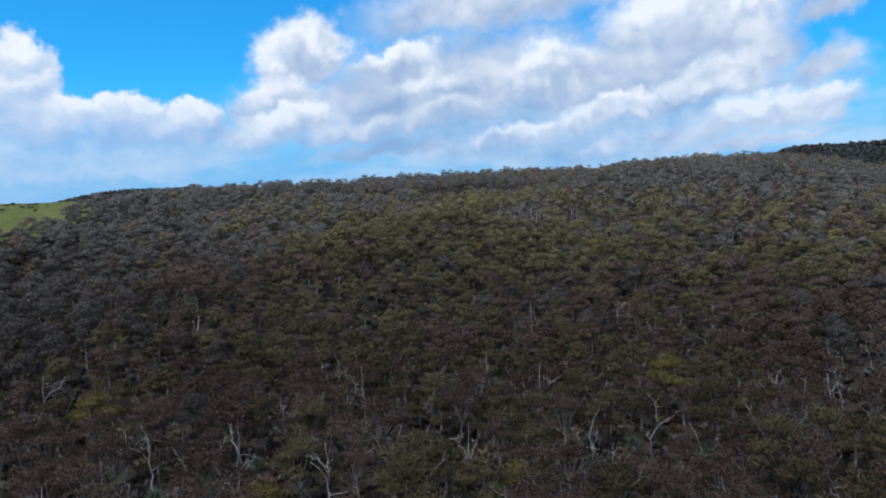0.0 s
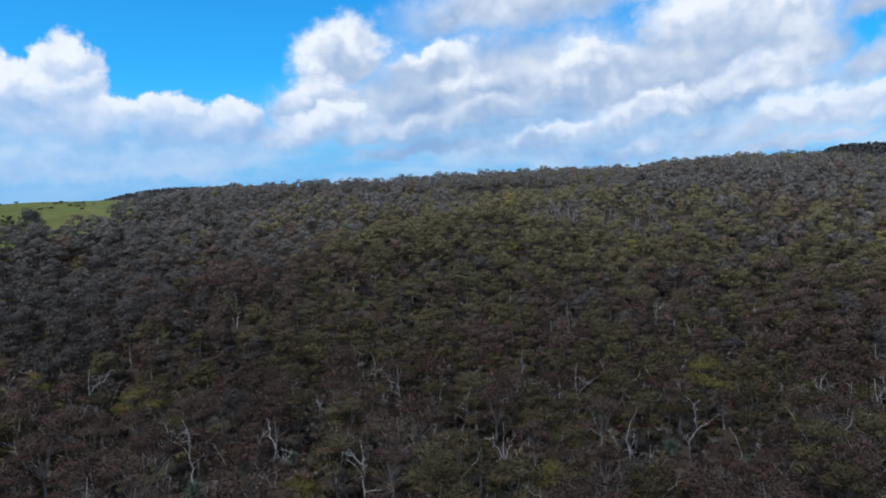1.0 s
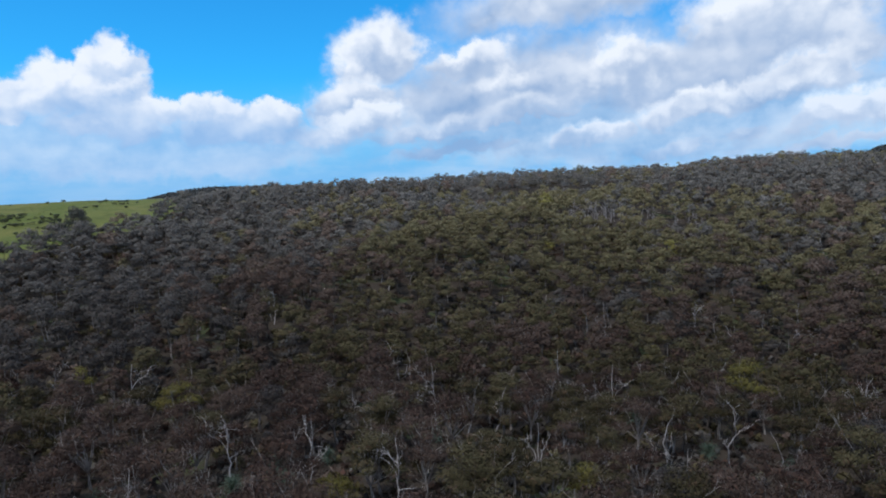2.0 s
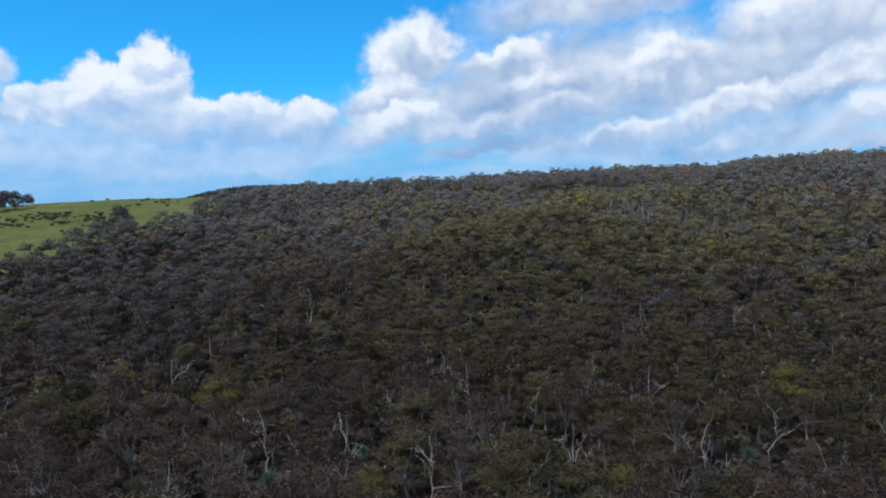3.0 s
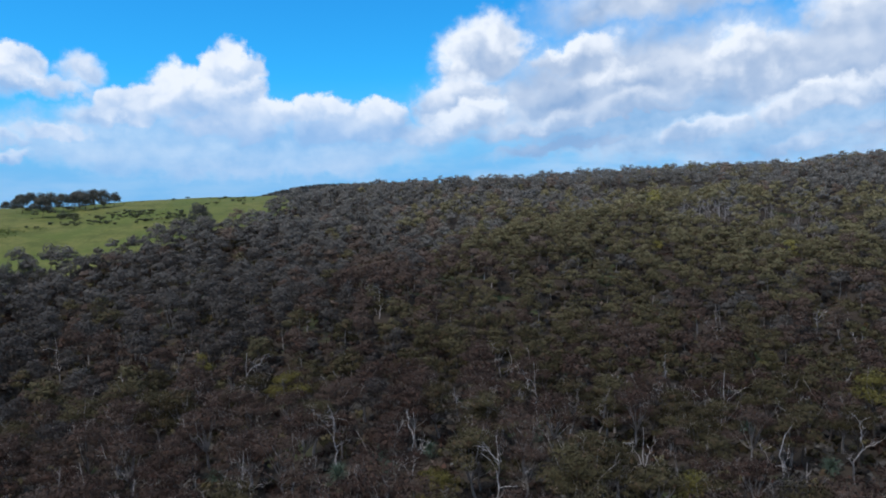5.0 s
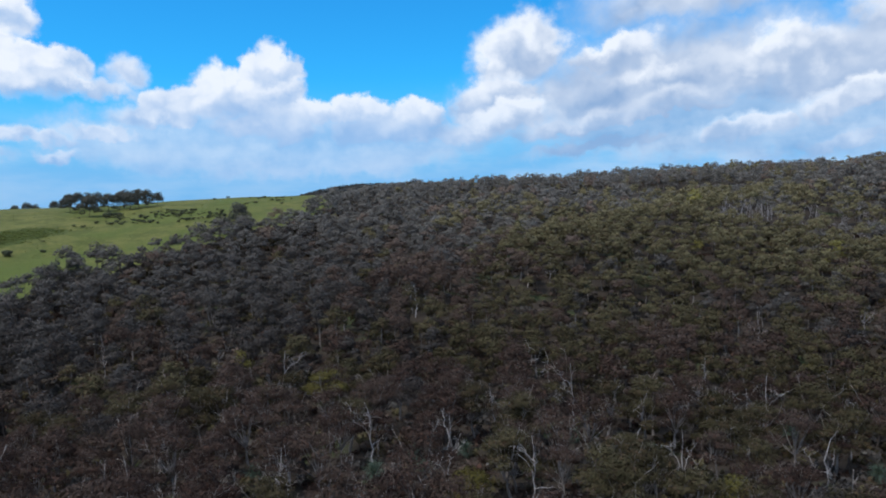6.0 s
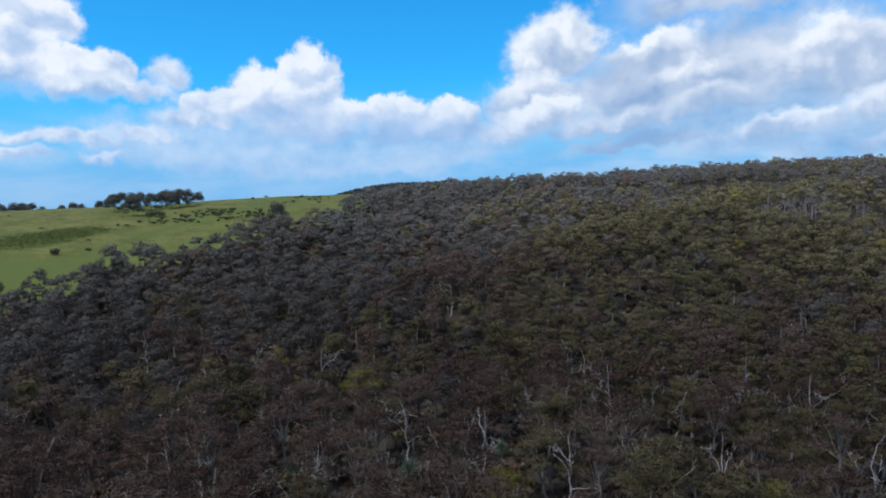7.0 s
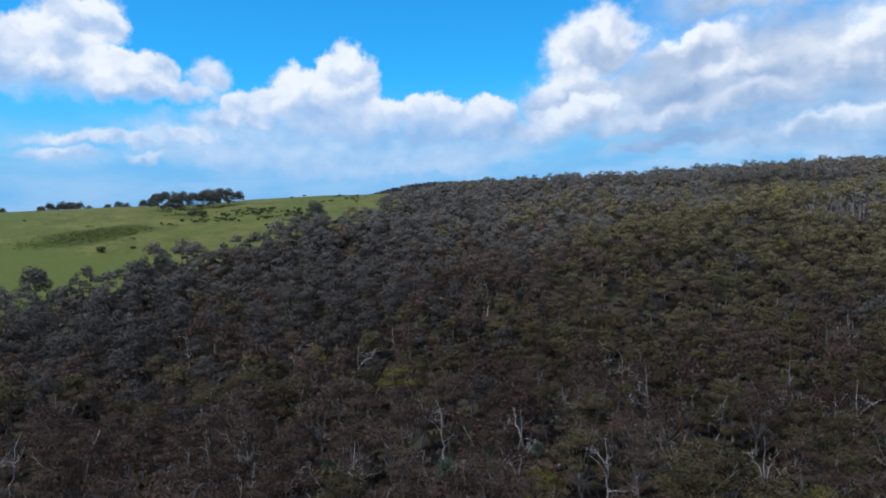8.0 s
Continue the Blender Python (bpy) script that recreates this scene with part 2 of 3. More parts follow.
def ground_material():
    """Pasture on the open slope, leaf litter with green patches under the trees."""
    mat, n, shader = material("hillside_ground")
    spot = n.add("ShaderNodeTexCoord").outputs["Object"]
    pasture = n.add("ShaderNodeAttribute", attribute_name="pasture").outputs["Fac"]
    fine, mid, wide = n.noise(spot, 1.6, 5.0, 0.65), n.noise(spot, 0.11, 5.0, 0.6), n.noise(spot, 0.022, 3.0, 0.55)
    grass = n.mix(n.ramp(n.math("ADD", n.math("MULTIPLY", mid, 0.6), n.math("MULTIPLY", n.noise(spot, 0.45, 4.0, 0.6), 0.4)), 0.40, 0.60), rgb(0.070, 0.082, 0.020), rgb(0.140, 0.136, 0.040))
    grass = n.mix(n.ramp(wide, 0.42, 0.66), grass, rgb(0.080, 0.104, 0.022))
    grass = n.mix(n.ramp(fine, 0.48, 0.72), grass, rgb(0.056, 0.066, 0.018))
    bracken = n.add("ShaderNodeAttribute", attribute_name="bracken").outputs["Fac"]
    edge = n.math("ADD", bracken, n.math("MULTIPLY", n.math("SUBTRACT", n.noise(spot, 0.16, 4.0, 0.6), 0.5), 0.9))
    grass = n.mix(n.ramp(edge, 0.42, 0.62), grass, n.mix(fine, rgb(0.040, 0.056, 0.014), rgb(0.066, 0.084, 0.020)))
    litter = n.mix(fine, rgb(0.024, 0.019, 0.016), rgb(0.048, 0.038, 0.029))
    litter = n.mix(n.ramp(n.noise(spot, 0.09, 4.0), 0.58, 0.68), litter, n.mix(fine, rgb(0.026, 0.034, 0.016), rgb(0.048, 0.058, 0.024)))
    soft = n.math("ADD", pasture, n.math("MULTIPLY", n.math("SUBTRACT", mid, 0.5), 0.5))
    n.put(shader.inputs["Base Color"], n.mix(n.ramp(soft, 0.35, 0.6), litter, grass))
    shader.inputs["Roughness"].default_value = 0.9
    shader.inputs["Specular IOR Level"].default_value = 0.15
    bump = n.add("ShaderNodeBump")
    bump.inputs["Strength"].default_value = 0.6
    bump.inputs["Distance"].default_value = 0.25
    n.put(bump.inputs["Height"], n.math("ADD", fine, n.math("MULTIPLY", mid, 2.0)))
    n.put(shader.inputs["Normal"], bump.outputs[0])
    return mat


GROUND = ground_material()

# ---------------------------------------------------------------- lie of the land
TREE_H = 9.0
CREST_AZ = [-60, -45, -32, -27, -24, -20, -10, 0, 6, 12, 20, 23.6, 25.2, 26.4, 33, 38, 42, 49, 55, 70]
CREST_EL = [1.5, 1.6, 1.95, 2.65, 3.12, 3.08, 2.68, 2.52, 2.32, 2.24, 2.02, 1.76, 1.40, 1.12, 1.04, 0.87, 0.6, 0.53, 0.35, 0.2]
CREST_R = [500, 500, 495, 490, 485, 480, 470, 465, 460, 452, 440, 425, 412, 408, 412, 420, 430, 430, 430, 430]
CREST_WOOD = [1, 1, 1, 1, 1, 1, 1, 1, 1, 1, 1, 1, 1, 0, 0, 0, 0, 0, 0, 0]
EDGE_AZ = [23.4, 24.9, 26.2, 29.0, 31.3, 33.0, 34.9, 38.8, 41.0, 43.0, 45.2, 46.4, 50.0, 54.0, 55.3, 62.0]
EDGE_R = [900, 415, 322, 290, 283, 287, 271, 260, 249, 245, 250, 232, 222, 211, 198, 178]
# a rounded spur that comes down the slope, with a shallow gully behind it
SPUR_AZ = [-22, -12, -6, 0, 6, 12, 18, 24, 30]
SPUR_R = [290, 288, 280, 266, 248, 226, 200, 174, 150]
SPUR_H = [0.0, 0.8, 2.4, 3.6, 4.0, 4.0, 3.4, 1.8, 0.0]


def polar(x, y):
    return np.hypot(x, y), np.degrees(np.arctan2(-x, y))


def waves(x, y):
    """Smooth uneven ground, about one metre either way."""
    return (np.sin(x * 0.031 + 1.3) * np.cos(y * 0.027 - 0.4) + 0.6 * np.sin(x * 0.067 - y * 0.051 + 2.0)
            + 0.35 * np.sin(x * 0.11 + y * 0.13) * np.cos(y * 0.17 - x * 0.05)) * 0.7


def land(x, y):
    """Height of the ground."""
    x, y = np.asarray(x, float), np.asarray(y, float)
    r, az = polar(x, y)
    crest_r = np.interp(az, CREST_AZ, CREST_R)
    crest_z = EYE_Z + crest_r * np.tan(np.radians(np.interp(az, CREST_AZ, CREST_EL))) - TREE_H * np.interp(az, CREST_AZ, CREST_WOOD)
    front = np.exp(-np.maximum(0, np.abs(az - 5) - 70) ** 2 / 600.0)
    u = np.clip((r - 105) / (crest_r - 105), 0, 1)
    s = u * u * (3 - 2 * u)
    z = crest_z * s * front
    past = np.maximum(0, r - crest_r)
    z = z - front * (past * 0.03 + np.minimum(past, 400) ** 2 * 0.00022)
    spur_r, spur_h = np.interp(az, SPUR_AZ, SPUR_R), np.interp(az, SPUR_AZ, SPUR_H)
    z = z + spur_h * (np.exp(-((r - spur_r) / 42) ** 2) - 0.30 * np.exp(-((r - spur_r - 78) / 36) ** 2))
    z = np.maximum(z, -6.0)
    wood = np.interp(az, CREST_AZ, CREST_WOOD)
    z = z + waves(x, y) * np.clip((r - 20) / 120, 0, 1) * np.clip((760 - r) / 200, 0, 1) * (0.35 + 1.6 * wood + 1.4 * wood * np.clip((390 - r) / 90, 0, 1))
    # far hills under pines
    for a0, r0, wa, fall, wr, top in ((-37.0, 1050.0, 10.3, 5.2, 260.0, 87.0), (20.5, 1300.0, 2.4, 11.0, 300.0, 69.5)):
        hill = top * np.clip(1 - (np.maximum(0, np.abs(az - a0) - wa) / fall) ** 2, 0, 1) * np.exp(-((r - r0) / wr) ** 2)
        z = np.maximum(z, hill)
    return z


def is_pasture(x, y):
    r, az = polar(x, y)
    ragged = 4.0 * np.sin(az * 3.1) + 3.5 * np.sin(az * 6.7 + 1.0)
    return (az > 23.4) & (r > np.interp(az, EDGE_AZ, EDGE_R) + ragged) & (az < 95)


# ---------------------------------------------------------------- mesh helpers

def mesh_of(name, verts, quads, tint=None, slots=None, normals=None):
    """A mesh of quads or triangles from arrays, with an optional per-vertex tint and per-face material slot."""
    me = bpy.data.meshes.new(name)
    nv, nq, k = len(verts), len(quads), quads.shape[1]
    me.vertices.add(nv)
    me.vertices.foreach_set("co", np.ascontiguousarray(verts, np.float32).ravel())
    me.loops.add(nq * k)
    me.loops.foreach_set("vertex_index", np.ascontiguousarray(quads, np.int32).ravel())
    me.polygons.add(nq)
    me.polygons.foreach_set("loop_start", np.arange(0, nq * k, k, dtype=np.int32))
    if slots is not None:
        me.polygons.foreach_set("material_index", np.ascontiguousarray(slots, np.int32))
    if tint is not None:
        me.attributes.new("tint", "FLOAT", "POINT").data.foreach_set("value", np.ascontiguousarray(tint, np.float32))
    me.update(calc_edges=True)
    if normals is not None:
        me.attributes.new("custom_normal", "FLOAT_VECTOR", "POINT").data.foreach_set("vector", np.ascontiguousarray(normals, np.float32).ravel())
    return me


def part(name, me, mat, parent, label=""):
    if mat and not me.materials:
        me.materials.append(mat)
    ob = new(name, me)
    ob.parent = parent
    return tagged(ob, label)


def unit(v):
    return v / np.maximum(1e-9, np.linalg.norm(v, axis=-1, keepdims=True))


def leaves(r, centres, outward, size, long=1.5, jitter=0.42):
    """One pointed spray of leaves for each centre, facing about outward."""
    k = len(centres)
    normal = unit(outward + r.normal(0, jitter, (k, 3)))
    a = unit(np.cross(normal, r.normal(0, 1, (k, 3))))
    b = np.cross(normal, a)
    s = size * r.uniform(0.6, 1.35, (k, 1))
    droop = normal * s * r.uniform(-0.35, 0.1, (k, 1))
    v = np.stack([centres - a * s * long * 0.45 - b * s * 0.5, centres - a * s * long * 0.45 + b * s * 0.5,
                  centres + a * s * long * 0.55 + droop], 1)
    turned = (np.cross(v[:, 1] - v[:, 0], v[:, 2] - v[:, 0]) * outward).sum(-1) < 0
    v[turned] = v[turned][:, ::-1]
    return v.reshape(-1, 3), np.arange(k * 3).reshape(k, 3), np.repeat(unit(unit(outward) + 0.2 * normal), 3, 0)


def tube(points, radii, sides):
    """An open tapered tube along a bent line."""
    points, radii = np.asarray(points, float), np.asarray(radii, float)
    way = unit(np.gradient(points, axis=0))
    side = unit(np.cross(way, np.array([0.31, 0.93, 0.2])))
    up = np.cross(way, side)
    turn = np.arange(sides) * 2 * np.pi / sides
    ring = np.cos(turn)[None, :, None] * side[:, None] + np.sin(turn)[None, :, None] * up[:, None]
    v = points[:, None] + ring * radii[:, None, None]
    n = len(points)
    i, j = np.meshgrid(np.arange(n - 1), np.arange(sides), indexing="ij")
    k = (j + 1) % sides
    q = np.stack([i * sides + j, i * sides + k, (i + 1) * sides + k, (i + 1) * sides + j], -1).reshape(-1, 4)
    return v.reshape(-1, 3), q


def joined(pieces):
    """Joins (verts, quads) or (verts, quads, normals) pieces."""
    base = np.cumsum([0] + [len(p[0]) for p in pieces])
    quads = np.concatenate([p[1] + b for p, b in zip(pieces, base)])
    columns = [np.concatenate([p[0] for p in pieces]), quads]
    if len(pieces[0]) > 2:
        columns.append(np.concatenate([p[2] for p in pieces]))
    return tuple(columns)


def bent(r, a, b, steps, wander):
    """A crooked line from a to b."""
    a, b = np.asarray(a, float), np.asarray(b, float)
    t = np.linspace(0, 1, steps)[:, None]
    line = a + (b - a) * t
    kink = np.cumsum(r.normal(0, wander, (steps, 3)), 0) * np.sin(np.pi * t) * 0.8
    return line + kink


def eucalypt(seed, sprays, spray, sides, steps, height=8.6, spread=2.7, clumps=9, skirt=0.32, long=1.6, deep=1.0, dome=0.6):
    """A gum tree about its own foot: trunk, limbs and leaf clumps, as arrays."""
    r = np.random.default_rng(seed)
    fork = height * r.uniform(0.36, 0.52) * (0.32 / max(0.32, skirt)) ** 0.8
    lean = r.normal(0, 0.35, 2)
    top = np.array([lean[0], lean[1], fork])
    trunk = tube(bent(r, (0, 0, -0.4), top, steps + 1, 0.07), np.linspace(0.20, 0.13, steps + 1) * r.uniform(0.8, 1.2), sides)
    limbs, centres, radii = [], [], []
    for c in range(clumps):
        turn = c * 2.4 + r.uniform(-0.5, 0.5)
        out = spread * np.sqrt((c + 0.4) / clumps) * r.uniform(0.75, 1.1)
        z = height * (0.95 - skirt * (out / spread) ** 2) + r.normal(0, 0.35) - 0.55
        at = np.array([top[0] + out * math.cos(turn), top[1] + out * math.sin(turn), z])
        centres.append(at)
        radii.append((r.uniform(1.1, 1.65) * spread / 2.7, deep * r.uniform(0.5, 0.8) * spread / 2.7))
        if c % 2 == 0 or sides > 5:
            line = bent(r, top + (0, 0, -0.3 * r.random()), at, steps, 0.13)
            pieces = [tube(line, np.linspace(0.085, 0.02, steps), max(3, sides - 3))]
            if sides > 5:
                for _ in range(2):
                    tip = at + unit(r.normal(0, 1, 3) + (0, 0, 0.5)) * radii[-1][0] * r.uniform(0.8, 1.35)
                    pieces.append(tube(bent(r, line[-2], tip, 4, 0.06), np.linspace(0.03, 0.01, 4), 3))
            limbs.append(joined(pieces))
    if sides > 5:           # bare pale limbs that reach out of the crown
        for _ in range(2):
            turn = r.uniform(0, 6.28)
            out = spread * r.uniform(0.5, 1.15)
            tip = np.array([top[0] + out * math.cos(turn), top[1] + out * math.sin(turn), height * r.uniform(0.8, 1.08)])
            line = bent(r, top, tip, 8, 0.2)
            pieces = [tube(line, np.linspace(0.075, 0.02, 8), 4)]
            for at in (4, 5, 6):
                way = unit(r.normal(0, 0.8, 3) + (0, 0, 0.9)) * r.uniform(0.6, 1.5)
                pieces.append(tube(bent(r, line[at], line[at] + way, 5, 0.1), np.linspace(0.032, 0.012, 5), 3))
            limbs.append(joined(pieces))
    share = np.array([a * a for a, _ in radii])
    counts = np.maximum(2, (sprays * share / share.sum()).astype(int))
    middle = np.array([top[0], top[1], height * 0.55])
    cs, outs = [], []
    for at, (wide, high), k in zip(centres, radii, counts):
        d = unit(r.normal(0, 1, (k, 3)))
        low = 0.25 * deep
        d[:, 2] = np.abs(d[:, 2] + low) - low
        depth = r.uniform(0.55, 1.05, (k, 1)) ** 0.4
        spot = at + d * depth * (wide, wide, high)
        cs.append(spot)
        outs.append(unit(d * (1 / wide, 1 / wide, 1 / high)) + dome * unit(spot - middle))
    crown = leaves(r, np.concatenate(cs), np.concatenate(outs), spray, long)
    return {"trunk": trunk, "limbs": limbs, "crown": crown}


def dead_gum(seed, height=9.0, limbs=4, sides=5, lean=0.9):
    """A bare bleached gum: a crooked leader with a few forking, kinked limbs."""
    r = np.random.default_rng(seed)
    crown = np.array([r.normal(0, lean), r.normal(0, lean), height * r.uniform(0.8, 0.97)])
    leader = bent(r, (0, 0, -0.4), crown, 14, 0.26)
    trunk = tube(leader, np.linspace(0.125, 0.026, 14), sides + 1)
    out = []
    for k in range(limbs):
        start = leader[r.integers(4, 10)]
        turn = k * 2.4 + r.uniform(-0.6, 0.6)
        reach = height * r.uniform(0.16, 0.36)
        tip = start + (reach * math.cos(turn), reach * math.sin(turn), height * r.uniform(0.12, 0.40))
        line = bent(r, start, tip, 10, 0.30)
        pieces = [tube(line, np.linspace(0.058, 0.018, 10), sides)]
        for _ in range(4):
            s = line[r.integers(3, 9)]
            way = unit(r.normal(0, 1.0, 3) + 0.8 * (tip - start) / np.linalg.norm(tip - start)) * r.uniform(0.6, 1.8)
            twig = bent(r, s, s + way, 6, 0.18)
            pieces.append(tube(twig, np.linspace(0.030, 0.010, 6), 4))
            pieces.append(tube(bent(r, twig[3], twig[3] + unit(way + r.normal(0, 0.8, 3)) * 0.7, 4, 0.09), np.linspace(0.019, 0.008, 4), 3))
        out.append(joined(pieces))
    return {"trunk": trunk, "limbs": out}


def placed(proto, x, y, z, turn, scale):
    """Copies of one array mesh, laid at many places at once: verts, quads and normals."""
    v, q = proto[0], proto[1]
    c, s = np.cos(turn)[:, None], np.sin(turn)[:, None]
    k = scale[:, None]

    def spun(p):
        return c * p[None, :, 0] - s * p[None, :, 1], s * p[None, :, 0] + c * p[None, :, 1], np.broadcast_to(p[None, :, 2], (len(x), len(p)))

    px, py, pz = spun(v)
    out = np.stack([px * k + x[:, None], py * k + y[:, None], pz * k + z[:, None]], -1)
    quads = q[None] + (np.arange(len(x)) * len(v))[:, None, None]
    around = np.stack(spun(proto[2]), -1).reshape(-1, 3) if len(proto) > 2 else np.zeros((out.size // 3, 3))
    return out.reshape(-1, 3), quads.reshape(-1, q.shape[1]), around


def scatter(seed, spacing, r_min, r_max, az_min, az_max):
    """Uneven but gapless planting between two rings."""
    r = np.random.default_rng(seed)
    k = int(r_max / spacing) + 2
    gx, gy = np.meshgrid(np.arange(-k, k + 1), np.arange(-k, k + 1))
    gx = (gx + 0.5 * (gy % 2)).ravel() * spacing + r.uniform(-0.38, 0.38, gx.size) * spacing
    gy = gy.ravel() * spacing * 0.9 + r.uniform(-0.38, 0.38, gy.size) * spacing
    d, az = polar(gx, gy)
    keep = (d > r_min) & (d <= r_max) & (az > az_min) & (az < az_max)
    return gx[keep], gy[keep]


def spur_top(x, y):
    """One on the crown of the spur, nought away from it."""
    d, az = polar(x, y)
    return np.clip(np.interp(az, SPUR_AZ, SPUR_H) / 5.0, 0, 1) * np.exp(-((d - np.interp(az, SPUR_AZ, SPUR_R) + 22) / 52.0) ** 2)


def stand(x, y):
    """Which kind of gum grows here, in patches, pale kinds favoured far off as haze: 0 olive, 1 brown, 2 grey, 3 gold.
    """
    a = np.sin(x * 0.031 + 0.8) + np.sin(y * 0.027 + x * 0.014) + 0.7 * np.sin(x * 0.075 - y * 0.063 + 1.0)
    b = np.cos(x * 0.019 - y * 0.028) + 0.8 * np.sin(y * 0.061 + 2.0 + x * 0.046) + 0.6 * np.sin(x * 0.13 + y * 0.10)
    r = np.random.default_rng(11)
    d, az = polar(x, y)
    # fewer brown and more pale kinds with distance, in place of haze
    up = np.clip((d - 80) / 230, 0, 1)
    on_spur = spur_top(x, y)
    by_pasture = np.clip((az - 16) / 14, 0, 1) * np.clip((d - 110) / 50, 0, 1)               # more of the grey kind towards the pasture
    low = np.clip((125 - d) / 50, 0, 1)
    beyond = np.clip((d - np.interp(az, SPUR_AZ, SPUR_R) - 8) / 70, 0, 1)             # painted haze: greyer kinds from the spur up to the crest
    score = np.stack([0.50 + 0.24 * a + 0.40 * up + 0.80 * on_spur - 0.45 * by_pasture - 0.25 * beyond, 0.80 - 0.22 * a - 0.50 * up + 0.70 * low - 0.2 * on_spur,
                      0.12 + 0.30 * b + 0.55 * up - 0.9 * on_spur + 0.75 * by_pasture + 0.55 * beyond, -0.28 + 0.30 * a - 0.45 * up + 0.45 * on_spur - 0.4 * by_pasture - 0.4 * beyond], -1)
    score += r.gumbel(0, 0.36, score.shape)
    return score.argmax(-1)


# ---------------------------------------------------------------- ground


def build_ground():
    rings = np.concatenate([np.linspace(0.0, 100, 16), np.linspace(106, 700, 110), np.geomspace(714, 4900, 40)])
    turns = np.concatenate([np.arange(-60, 75, 0.75), np.arange(75, 300, 5.0)])
    R, A = np.meshgrid(rings, np.radians(turns), indexing="ij")
    x, y = -R * np.sin(A), R * np.cos(A)
    z = land(x, y)
    n, m = R.shape
    i, j = np.meshgrid(np.arange(n - 1), np.arange(m), indexing="ij")
    k = (j + 1) % m
    quads = np.stack([i * m + j, (i + 1) * m + j, (i + 1) * m + k, i * m + k], -1).reshape(-1, 4)[:, ::-1]
    me = mesh_of("ground", np.stack([x, y, z], -1).reshape(-1, 3), quads)
    open_land = is_pasture(x, y) | (R > 800)
    me.attributes.new("pasture", "FLOAT", "POINT").data.foreach_set("value", open_land.astype(np.float32).ravel())
    # a lens of bracken on the slope
    ca, cr = math.radians(49.3), 312.0
    dx, dy = x + cr * math.sin(ca), y - cr * math.cos(ca)
    along, across = dx * math.cos(ca) + dy * math.sin(ca), -dx * math.sin(ca) + dy * math.cos(ca)
    fern = np.exp(-((along / 27.0) ** 2 + ((across - along * 0.45) / 19.0) ** 2))
    me.attributes.new("bracken", "FLOAT", "POINT").data.foreach_set("value", fern.astype(np.float32).ravel())
    me.polygons.foreach_set("use_smooth", np.ones(len(me.polygons), bool))
    me.materials.append(GROUND)
    return tagged(new("ground", me), "grassy slope and leaf-littered hillside reaching the horizon", "ground", kind="structure")


build_ground()

# ---------------------------------------------------------------- woodland
# the bleached gums that stand clear of the others: azimuth and distance
DEAD_AZ = [-11.6, -16.2, 7.1, 2.0, -28.5, -22.5, -25.2, -29.0, 30.1, 8.6, -7.3, -14.1, -25.5, -31.3, -3.2, 13.4, -1.7,
           10.9, -19.6, 29.9, 17.1, 31.2, 52.5, 23.6, 27.0, 10.6, -6.9, 55.7, 43.3, 19.6]
DEAD_R = [94, 100, 112, 104, 140, 253, 120, 116, 127, 130, 116, 170, 102, 144, 121, 112, 89,
          80, 92, 130, 90, 81, 125, 94, 84, 140, 164, 102, 156, 172]


GRASS_TREES = ((19.2, 92.5), (20.0, 96), (6.9, 106), (9.3, 127), (-14.7, 102), (-9.1, 116), (1.0, 99), (23.3, 90), (33.0, 95), (-20.5, 98), (15.8, 98))


def clear_of_dead(x, y):
    """False where a gum would stand against one of the bleached trees or a grass tree."""
    free = np.ones(len(x), bool)
    for az, d in list(zip(DEAD_AZ, DEAD_R)) + list(GRASS_TREES):
        cx, cy = -(d - 2.5) * math.sin(radians(az)), (d - 2.5) * math.cos(radians(az))
        free &= np.hypot(x - cx, y - cy) > 4.0
    return free


KINDS = [
    (LEAF_OLIVE, "gum tree with olive-green umbrella crown on the slope"),
    (LEAF_BROWN, "gum tree with brownish crown and pale crooked limbs"),
    (LEAF_GREY, "gum tree with dull grey-green crown and thin trunk"),
    (LEAF_GOLD, "gum tree with yellow-green sunlit crown in the wood"),
]


